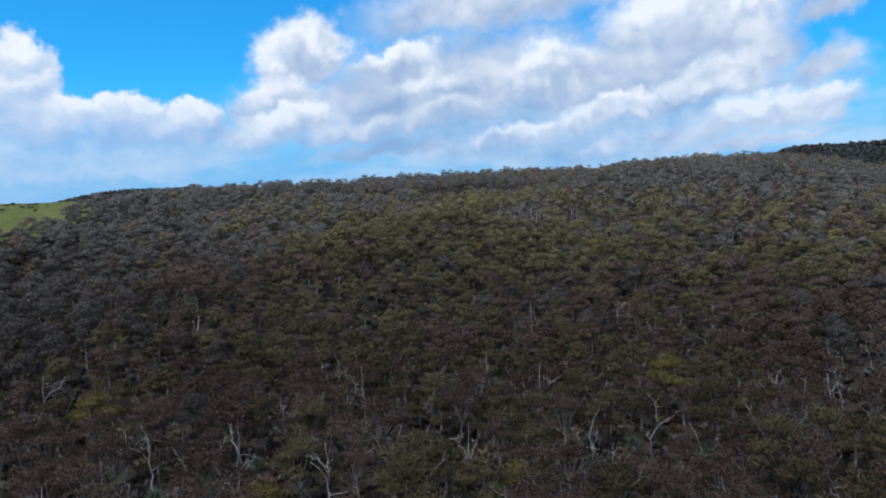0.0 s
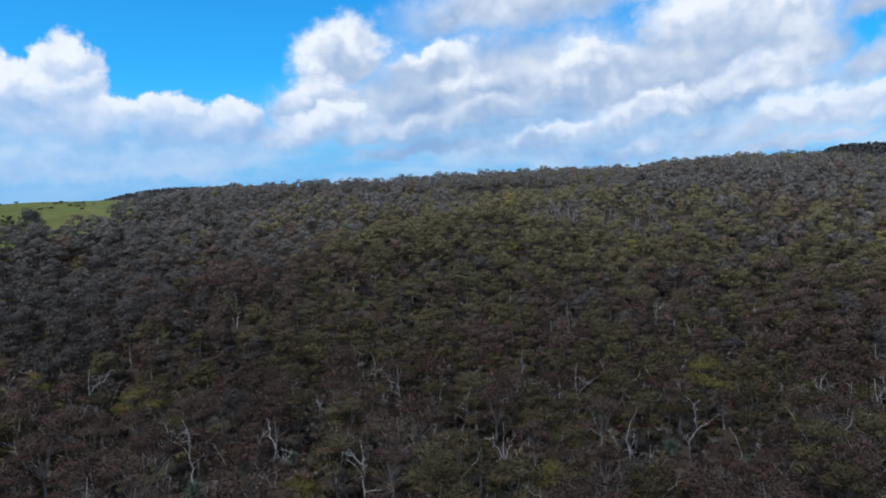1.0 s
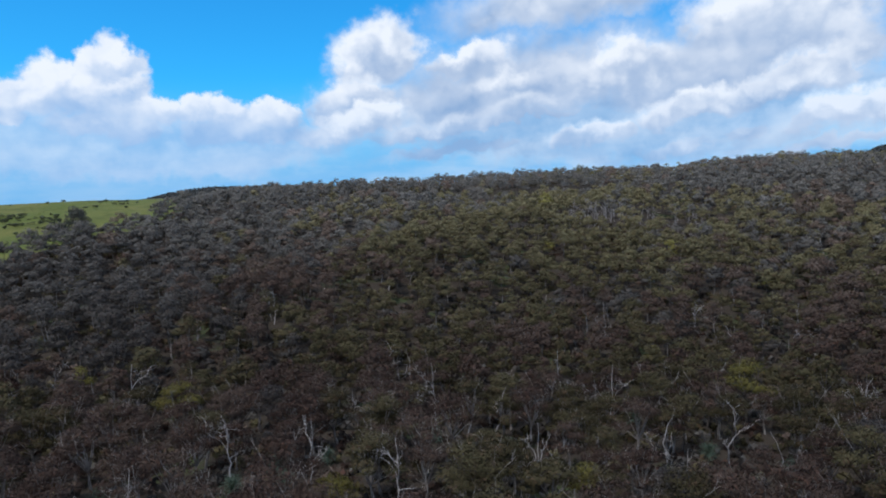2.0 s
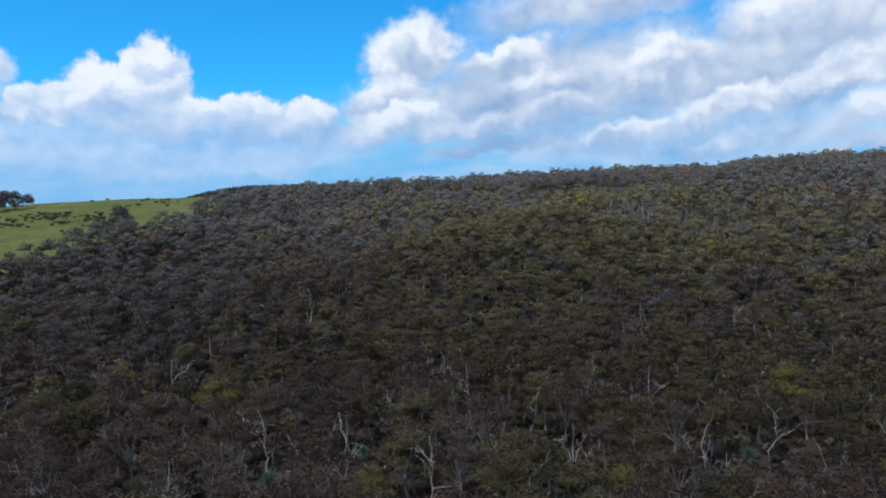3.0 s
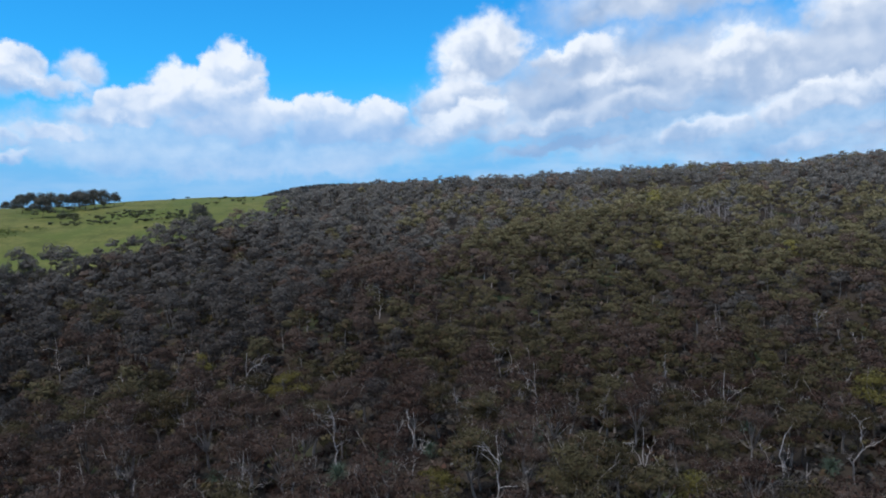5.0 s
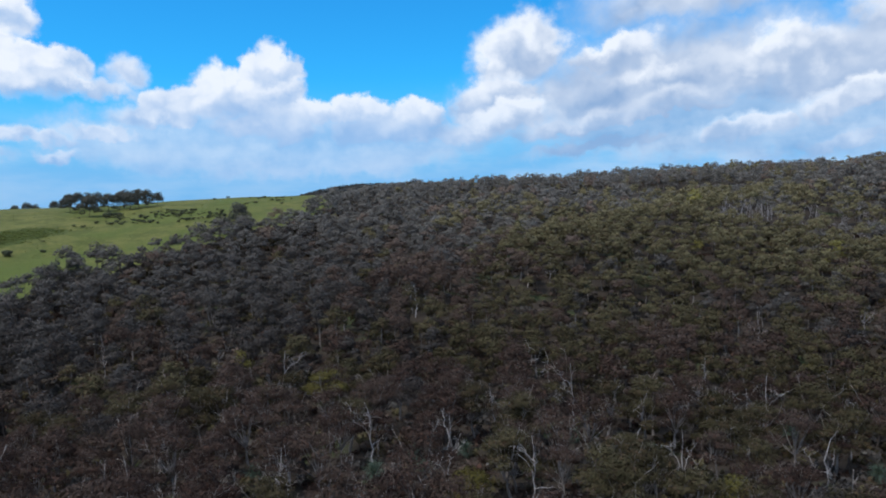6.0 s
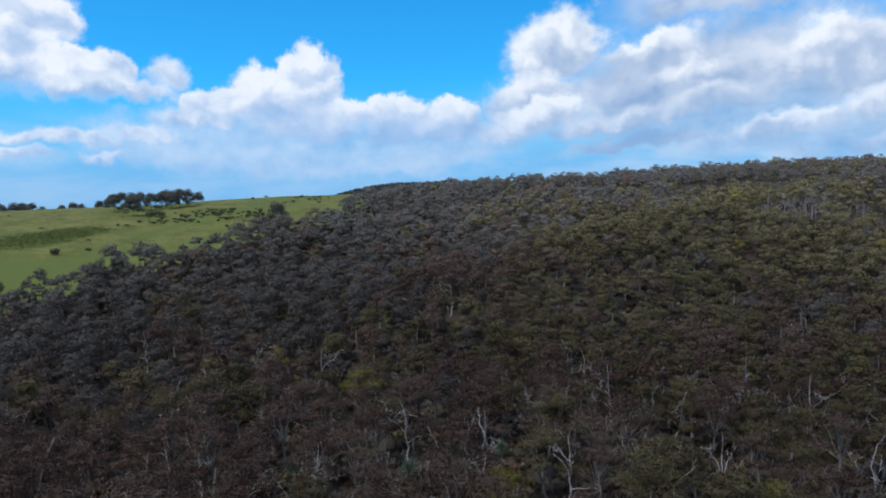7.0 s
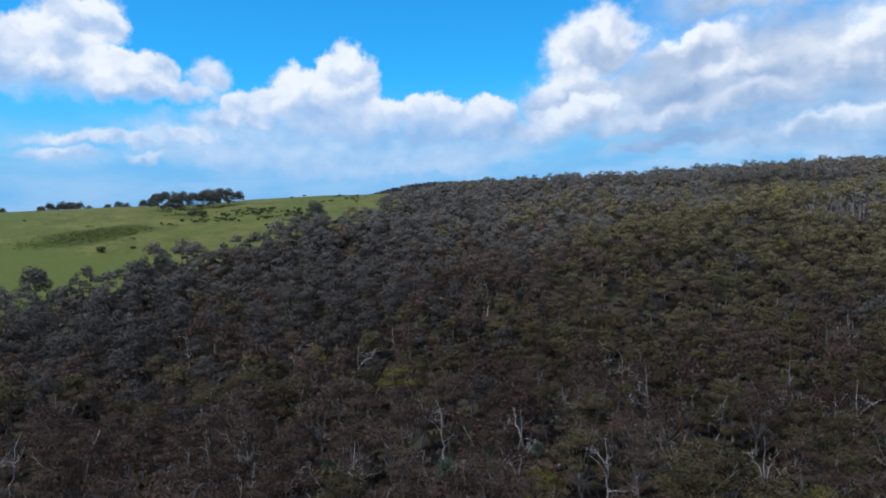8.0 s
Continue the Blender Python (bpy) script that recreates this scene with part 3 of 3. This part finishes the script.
def near_woodland():
    """The gums nearest the camera, each a tree of its own."""
    x, y = scatter(3, 6.3, 50, 121, -37, 60)
    free = clear_of_dead(x, y)
    x, y = x[free], y[free]
    kind = stand(x, y)
    z = land(x, y)
    protos = {}
    for k, (mat, label) in enumerate(KINDS):
        for version in range(4):
            arrays = eucalypt(100 + k * 10 + version, (2500, 1800, 2300, 2500)[k], 0.15, 6, 6, 8.8 + 0.5 * (version - 1.5), 2.55 + 0.24 * version, 10 + version % 3, 0.40, 2.3, 1.15, 0.6)
            meshes = {"trunk": mesh_of("trunk", *arrays["trunk"]), "crown": mesh_of("crown", *arrays["crown"][:2], tint=np.zeros(len(arrays["crown"][0])), normals=arrays["crown"][2]),
                      "limbs": [mesh_of("branch", *limb) for limb in arrays["limbs"]]}
            protos[k, version] = meshes
    first_of = {}
    r = np.random.default_rng(21)
    for i in range(len(x)):
        k, version = int(kind[i]), int(r.integers(4))
        size = r.uniform(0.78, 1.18)
        m = pose(x[i], y[i], z[i], 0, 0, r.uniform(0, 360)) @ Matrix.Scale(size, 4)
        if (k, version) in first_of:
            thing = copy_thing(first_of[k, version], pose(0, 0, 0))
            thing.matrix_basis = m
            continue
        mat, label = KINDS[k]
        thing = tagged(new("gum_tree"), label, "tree", "gum trees of the wood")
        bark = BARK_DARK if version == 3 else BARK_PALE
        trunk = part("trunk", protos[k, version]["trunk"], bark, thing)
        for limb in protos[k, version]["limbs"][:-2]:
            part("branch", limb, bark, trunk)
        for limb in protos[k, version]["limbs"][-2:]:
            part("bare_branch", limb, BARK_PALE, trunk, "pale leafless branch")
        part("crown", protos[k, version]["crown"], mat, thing)
        thing.matrix_basis = m
        first_of[k, version] = thing
    return len(x)


class Heap:
    """Gathers array meshes to be joined."""

    def __init__(self):
        self.v, self.q, self.n, self.t, self.m, self.base = [], [], [], [], [], 0

    def add(self, laid, tint, slot):
        self.v.append(laid[0].astype(np.float32))
        self.q.append((laid[1] + self.base).astype(np.int32))
        self.n.append(laid[2].astype(np.float32))
        self.t.append(tint.astype(np.float32))
        self.m.append(np.full(len(laid[1]), slot, np.int32))
        self.base += len(laid[0])

    def mesh(self, name, mats, soft=True):
        me = mesh_of(name, np.concatenate(self.v), np.concatenate(self.q), np.concatenate(self.t), np.concatenate(self.m),
                     np.concatenate(self.n) if soft else None)
        for m in mats:
            me.materials.append(m)
        return me


def far_woodland():
    """The rest of the wood, too many to count, joined into one."""
    leafage, timber = Heap(), Heap()
    for seed, spacing, r0, r1, a0, a1, sprays, spray, sides, steps, clumps in (
            (4, 6.2, 121, 190, -38, 61, 900, 0.26, 4, 4, 9), (5, 5.9, 190, 290, -38, 61, 520, 0.345, 3, 3, 8),
            (6, 5.7, 290, 385, -38, 61, 290, 0.45, 3, 3, 7), (7, 4.9, 385, 540, -38, 40, 190, 0.46, 3, 3, 6), (8, 5.4, 6, 50, -180, 180, 120, 0.8, 3, 3, 7)):
        x, y = scatter(seed, spacing, r0, r1, a0, a1)
        d, az = polar(x, y)
        keep = ~is_pasture(x, y) & (d < np.interp(az, CREST_AZ, CREST_R) + 25) & clear_of_dead(x, y)
        keep &= ~((np.abs(az + 9.5) < 5.2) & (np.abs(d - 282) < 20) & (np.arange(len(x)) % 5 > 1))     # the grey stand
        x, y = x[keep], y[keep]
        z, kind = land(x, y), stand(x, y)
        r = np.random.default_rng(seed + 50)
        version = r.integers(6, size=len(x))
        for k in range(4):
            for v in range(6):
                pick = (kind == k) & (version == v)
                n = int(pick.sum())
                if not n:
                    continue
                t = eucalypt(900 + seed * 40 + k * 6 + v, sprays, spray, sides, steps, 8.2 + 0.4 * v, (2.15 if r1 < 200 else 2.2) + 0.16 * v, clumps, 0.48, 1.7, 1.4, 0.6)
                turn, scale = r.uniform(0, 6.28, n), r.uniform(0.72, 1.22, n) * (0.84 if r0 > 350 else 1.0)
                far_haze = np.clip((np.hypot(x[pick], y[pick]) - 95) / 175, 0, 1)       # painted haze: crowns paler with distance
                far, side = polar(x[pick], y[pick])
                far_haze *= 1 - 0.30 * np.clip((side - 14) / 18, 0, 1)
                # a narrower, duller range of tones in the nearer middle of the wood
                duller = np.exp(-((side - 8) / 18) ** 2) * np.clip((170 - far) / 50, 0, 1)
                # tone at random, then haze put into the leaf colour, twice over far off
                each = 1.0 + np.clip((0.26 - 0.18 * duller) * r.random(n) + 0.62 * far_haze + 0.24 * np.clip((far - 220) / 100, 0, 1) - 0.06 * spur_top(x[pick], y[pick]) + 0.05 * np.clip((side - 20) / 15, 0, 1), 0, 1)
                wood = joined([t["trunk"]] + t["limbs"][:3 if r1 < 200 else 1])
                spots = (x[pick], y[pick], z[pick], turn, scale)
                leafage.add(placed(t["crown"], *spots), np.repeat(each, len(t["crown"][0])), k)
                if r1 < 300 or v < 3:
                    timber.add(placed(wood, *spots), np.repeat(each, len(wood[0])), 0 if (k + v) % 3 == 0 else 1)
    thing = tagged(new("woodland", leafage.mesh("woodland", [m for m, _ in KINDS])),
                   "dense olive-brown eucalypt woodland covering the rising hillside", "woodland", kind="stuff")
    tagged(part("trunks", timber.mesh("trunks", [BARK_PALE, BARK_DARK], False), None, thing, "pale and dark trunks and limbs"), kind="stuff")


near_woodland()
far_woodland()


def bush_arrays(seed, sprays, spray, wide=1.4, high=1.1):
    r = np.random.default_rng(seed)
    pieces = []
    for k in range(5):
        at = np.array([r.normal(0, 0.38) * wide, r.normal(0, 0.38) * wide, high * r.uniform(0.35, 0.65)])
        d = unit(r.normal(0, 1, (sprays // 5, 3)) + (0, 0, 0.3))
        pieces.append(leaves(r, at + d * (wide * 0.5, wide * 0.5, high * 0.45) * r.uniform(0.7, 1.0, (len(d), 1)), d, spray))
    return joined(pieces)


def understorey():
    """Low scrub between the nearer trunks."""
    x, y = scatter(14, 2.8, 45, 310, -38, 61)
    r = np.random.default_rng(15)
    keep = (r.random(len(x)) < np.where(np.hypot(x, y) < 200, 0.85, 0.35)) & ~is_pasture(x, y)
    x, y = x[keep], y[keep]
    lift = r.uniform(0.6, 1.35, len(x))
    cx, cy = scatter(17, 5.2, 360, 540, -38, 30)          # thicker growth along the crest
    d, az = polar(cx, cy)
    off = d - np.interp(az, CREST_AZ, CREST_R)
    on = (off > -45) & (off < 18) & ~is_pasture(cx, cy)
    x, y = np.concatenate([x, cx[on]]), np.concatenate([y, cy[on]])
    lift = np.concatenate([lift, r.uniform(1.4, 2.6, int(on.sum()))])
    dry_or_hazed = (len(x) - int(on.sum()), len(x))                # crest growth takes the same painted haze tone as the gums there
    ex, ey = scatter(19, 3.4, 150, 470, 25, 61)           # and where the wood meets the grass
    d, az = polar(ex, ey)
    off = d - np.interp(az, EDGE_AZ, EDGE_R)
    on = (off > -30) & ~is_pasture(ex, ey) & ~is_pasture(ex * (1 + 3 / d), ey * (1 + 3 / d))
    x, y = np.concatenate([x, ex[on]]), np.concatenate([y, ey[on]])
    lift = np.concatenate([lift, r.uniform(1.5, 3.0, int(on.sum()))])
    heap = Heap()
    version = r.integers(6, size=len(x))
    for v in range(6):
        pick = version == v
        n = int(pick.sum())
        proto = bush_arrays(300 + v, 30, 0.55)
        laid = placed(proto, x[pick], y[pick], land(x[pick], y[pick]) - 0.1, r.uniform(0, 6.28, n), lift[pick])
        where = np.nonzero(pick)[0]
        tone = np.where((where >= dry_or_hazed[0]) & (where < dry_or_hazed[1]), 1.72 + 0.2 * r.random(n), 1.0 + 0.7 * r.random(n))
        heap.add(laid, np.repeat(tone, len(proto[0])), v % 3)
    return tagged(new("scrub", heap.mesh("scrub", (LEAF_OLIVE, LEAF_BROWN, LEAF_GREY))),
                  "low dull green and brown scrub under the gum trees", "scrub", kind="stuff")


understorey()


def at_polar(az, r):
    x, y = -r * math.sin(radians(az)), r * math.cos(radians(az))
    return x, y, float(land(x, y))


# ---------------------------------------------------------------- bare and leaning gums in the near wood


def dead_trees():
    firsts = []
    r = np.random.default_rng(77)
    more = [(r.uniform(-36, 58), 72 + 150 * r.random() ** 1.3) for _ in range(36)]
    more += [(-9.5 + r.uniform(-5.2, 5.2), 282 + r.uniform(-20, 20)) for _ in range(64)]
    for i, (az, d) in enumerate(list(zip(DEAD_AZ, DEAD_R)) + more):
        m = pose(*at_polar(az, d), 0, 0, r.uniform(0, 360)) @ Matrix.Scale(r.uniform(0.95, 1.15) if i < 30 else r.uniform(0.72, 0.98), 4)
        if len(firsts) < 6:
            arrays = dead_gum(500 + i, 8.8 + 0.6 * (i % 3), 2 + i % 3)
            thing = tagged(new("dead_tree"), "bare bleached grey dead gum with crooked limbs", "dead tree", "dead gums among the trees")
            trunk = part("trunk", mesh_of("trunk", *arrays["trunk"]), BARK_DEAD, thing)
            for limb in arrays["limbs"]:
                part("branch", mesh_of("branch", *limb), BARK_DEAD, trunk)
            firsts.append(thing)
        else:
            thing = copy_thing(firsts[i % 6], pose(0, 0, 0))
        thing.matrix_basis = m


dead_trees()


def grass_trees():
    """Blue-green tussocks of long blades on the forest floor."""
    first = None
    r = np.random.default_rng(31)
    for az, d in GRASS_TREES:
        m = pose(*at_polar(az, d), 0, 0, r.uniform(0, 360)) @ Matrix.Scale(r.uniform(1.2, 1.7), 4)
        if first is None:
            first = tagged(new("grass_tree"), "blue-green grass tree with drooping fine blades", "grass tree", "grass trees on the forest floor")
            stem = tube(bent(r, (0, 0, -0.2), (0.05, 0, 0.7), 4, 0.02), np.linspace(0.2, 0.16, 4), 7)
            part("stem", mesh_of("stem", *stem), BARK_DARK, first)
            blades = []
            for _ in range(260):
                d3 = unit(r.normal(0, 1, 3) + (0, 0, 0.5))
                tip = np.array([0, 0, 0.7]) + d3 * r.uniform(0.9, 1.4) - (0, 0, 0.25 * (1 - d3[2]))
                mid = np.array([0, 0, 0.75]) + d3 * 0.6 + (0, 0, 0.12)
                side = unit(np.cross(d3, (0.2, 0.1, 1.0))) * 0.02
                v = np.array([(0, 0, 0.7) - side, (0, 0, 0.7) + side, mid + side, mid - side, tip + side * 0.2, tip - side * 0.2])
                blades.append((v, np.array([[0, 1, 2, 3], [3, 2, 4, 5]])))
            part("foliage", mesh_of("foliage", *joined(blades)), LEAF_GRASSTREE, first)
            thing = first
        else:
            thing = copy_thing(first, pose(0, 0, 0))
        thing.matrix_basis = m


grass_trees()

# ---------------------------------------------------------------- open slope
LEAF_FIELD = leaf_material("paddock_gum_leaves", rgb(0.088, 0.090, 0.078), rgb(0.150, 0.150, 0.125), rgb(0.095, 0.084, 0.066))


def tree_thing(name, arrays, leaf, bark, label, category, group):
    thing = tagged(new(name), label, category, group)
    trunk = part("trunk", mesh_of("trunk", *arrays["trunk"]), bark, thing)
    for limb in arrays["limbs"]:
        part("branch", mesh_of("branch", *limb), bark, trunk)
    crown = arrays["crown"]
    part("crown", mesh_of("crown", *crown[:2], tint=np.zeros(len(crown[0])), normals=crown[2]), leaf, thing)
    return thing


def paddock_trees():
    r = np.random.default_rng(41)
    firsts = [tree_thing("paddock_gum", eucalypt(600 + k, 2400, 0.36, 5, 5, 10.2, 3.6 + 0.3 * k, 16, 0.62, 1.7, 1.9), LEAF_FIELD, BARK_DARK,
                         "dark spreading gum with clear trunk on open grass", "tree", "clump of gums on the grassy slope") for k in range(3)]
    spots = [(44.9, 374, 0.86), (43.7, 356, 0.92), (43.1, 378, 0.84), (42.4, 374, 0.85), (41.7, 380, 0.84), (41.0, 372, 0.86),
             (40.4, 379, 0.88), (39.8, 374, 0.84), (39.1, 376, 0.64), (44.4, 386, 0.84), (41.4, 390, 0.84), (43.6, 384, 0.8)]
    for i, (az, d, size) in enumerate(spots):
        thing = firsts[i] if i < 3 else copy_thing(firsts[i % 3], pose(0, 0, 0))
        thing.matrix_basis = pose(*at_polar(az, d), 0, 0, r.uniform(0, 360)) @ Matrix.Scale(size, 4)
    # trees beyond the crest, and one on the edge of the wood
    behind = [(52.6, 520, 0.75), (52.0, 515, 0.9), (51.3, 518, 0.95), (50.7, 522, 0.98), (50.2, 515, 0.9), (49.5, 525, 0.7), (48.3, 520, 0.75),
              (47.6, 515, 0.85), (47.1, 520, 0.75), (45.9, 500, 0.8), (45.3, 495, 0.9), (54.9, 520, 0.7), (55.5, 515, 0.75)]
    for i, (az, d, size) in enumerate(behind):
        thing = tagged(copy_thing(firsts[i % 3], pose(0, 0, 0)), "dark rounded gum showing above the grassy crest", "tree", "row of trees beyond the crest")
        thing.matrix_basis = pose(*at_polar(az, d), 0, 0, r.uniform(0, 360)) @ Matrix.Scale(size, 4)
    for az, d, size in ((53.2, 224, 1.02), (55.6, 214, 0.8), (51.9, 216, 0.6), (33.2, 294, 0.98), (34.3, 285, 0.7), (46.3, 236, 0.75), (44.9, 246, 0.62)):
        thing = tagged(copy_thing(firsts[1], pose(0, 0, 0)), "broad dark gum standing at the edge of the pasture", "tree", "gums along the pasture edge")
        thing.matrix_basis = pose(*at_polar(az, d), 0, 0, r.uniform(0, 360)) @ Matrix.Scale(size, 4)


paddock_trees()


def bushes():
    """Scrubby bushes strewn over the grass."""
    r = np.random.default_rng(51)
    meshes = []
    for k in range(5):
        v, q, n = bush_arrays(700 + k, 280, 0.26, 1.9, 1.35)
        meshes.append(mesh_of("leaves", v, q, np.zeros(len(v)), None, n))
    spots = [(48.8, 282, 1.5), (46.7, 284, 0.8), (42.3, 352, 1.9), (41.9, 356, 1.3), (44.1, 327, 0.7), (44.7, 330, 0.6), (43.2, 335, 0.9)]
    for _ in range(46):
        spots.append((r.uniform(37.6, 42.6), r.normal(337, 8), r.uniform(0.4, 0.95)))
    for _ in range(36):
        spots.append((r.uniform(34.3, 38.2), r.normal(328, 10), r.uniform(0.45, 1.0)))
    for _ in range(14):
        spots.append((r.uniform(28.5, 36.0), r.uniform(345, 402), r.uniform(0.4, 0.9)))
    for _ in range(12):
        spots.append((r.uniform(37.0, 54.0), r.uniform(300, 400), r.uniform(0.25, 0.55)))
    for i, (az, d, size) in enumerate(spots):
        thing = tagged(new("bush"), "low dark green scrubby bush on the pasture", "bush", "bushes on the grassy slope")
        stem = part("stem", mesh_of("stem", *tube(bent(r, (0, 0, -0.2), (0.05, 0, 0.6), 3, 0.03), np.linspace(0.06, 0.03, 3), 5)), BARK_DARK, thing) if i == 0 else part("stem", stem.data, None, thing)
        part("leaves", meshes[i % 5], LEAF_BUSH, thing)
        thing.matrix_basis = pose(*at_polar(az, d), 0, 0, r.uniform(0, 360)) @ Matrix.Scale(size, 4)


bushes()


def tussocks():
    """Rank grass over the pasture."""
    r = np.random.default_rng(61)
    az, d = r.uniform(24, 60, 5200), np.sqrt(r.uniform(170 ** 2, 470 ** 2, 5200))
    x, y = -d * np.sin(np.radians(az)), d * np.cos(np.radians(az))
    lush = np.sin(x * 0.09 + 1.0) + np.sin(y * 0.07 - x * 0.03) + r.normal(0, 0.6, len(x))
    keep = is_pasture(x, y) & (lush > 0.2)
    x, y = x[keep], y[keep]
    k = 5
    cx = np.repeat(np.stack([x, y, land(x, y) + 0.06], -1), k, 0) + r.normal(0, 1, (len(x) * k, 3)) * (0.45, 0.45, 0.02)
    v, q, n = leaves(r, cx, np.tile((0, 0, 1.0), (len(cx), 1)) + r.normal(0, 0.2, cx.shape), 0.24, 1.6, 0.35)
    me = mesh_of("pasture_tussocks", v, q, np.repeat(1.0 + r.random(len(x)), k * 3), None, n)
    me.materials.append(leaf_material("rank_grass", rgb(0.095, 0.115, 0.030), rgb(0.165, 0.180, 0.050), rgb(0.16, 0.145, 0.06)))
    tagged(new("pasture_tussocks", me), "uneven tufts of rank grass over the pasture", "grass", kind="stuff")


tussocks()


def bracken():
    """A lens of ferns on the slope."""
    r = np.random.default_rng(63)
    along, across = r.normal(0, 14, 1700), r.normal(0, 9.5, 1700)
    keep = (along / 30) ** 2 + (across / 16) ** 2 + r.normal(0, 0.35, 1700) < 0.9
    along, across = along[keep], (across + along * 0.45)[keep]
    ca = radians(49.3)
    x = -312 * math.sin(ca) + along * math.cos(ca) - across * math.sin(ca)
    y = 312 * math.cos(ca) + along * math.sin(ca) + across * math.cos(ca)
    k = 7
    c = np.repeat(np.stack([x, y, land(x, y) + 0.18], -1), k, 0) + r.normal(0, 1, (len(x) * k, 3)) * (0.55, 0.55, 0.08)
    v, q, n = leaves(r, c, np.tile((0, 0, 1.0), (len(c), 1)) + r.normal(0, 0.3, c.shape), 0.3, 1.7, 0.15)
    me = mesh_of("bracken", v, q, np.repeat(1.0 + r.random(len(x)), k * 3), None, n)
    me.materials.append(leaf_material("bracken_fronds", rgb(0.088, 0.114, 0.030), rgb(0.125, 0.150, 0.040), rgb(0.12, 0.12, 0.045)))
    tagged(new("bracken", me), "dark green patch of low bracken on the pasture", "bracken", kind="stuff")


bracken()


def pine_hills():
    """Dark plantations on the hills behind."""
    heap = Heap()
    for seed, spacing, r0, r1, a0, a1 in ((91, 6.6, 880, 1100, -42, -24.5), (92, 8.0, 1100, 1350, 16.0, 31.0)):
        x, y = scatter(seed, spacing, r0, r1, a0, a1)
        z = land(x, y)
        keep = z > 24
        x, y, z = x[keep], y[keep], z[keep]
        r = np.random.default_rng(seed)
        version = r.integers(4, size=len(x))
        for v in range(4):
            pick = version == v
            n = int(pick.sum())
            h = r.uniform(0, 1, 18) ** 0.7
            turn = r.uniform(0, 6.28, 18)
            wide = 3.4 * (1.08 - h) ** 0.6
            centres = np.stack([wide * np.cos(turn), wide * np.sin(turn), 1.5 + 9.5 * h], -1)
            proto = leaves(r, centres, centres * (1, 1, 0) + (0, 0, 2.0), 2.6, 1.3)
            heap.add(placed(proto, x[pick], y[pick], z[pick], r.uniform(0, 6.28, n), r.uniform(0.75, 1.05, n)), np.repeat(1.0 + r.random(n), len(proto[0])), 0)
    tagged(new("far_plantation", heap.mesh("far_plantation", [LEAF_PINE])), "dark pine plantation on the far hills", "plantation", kind="stuff")


pine_hills()
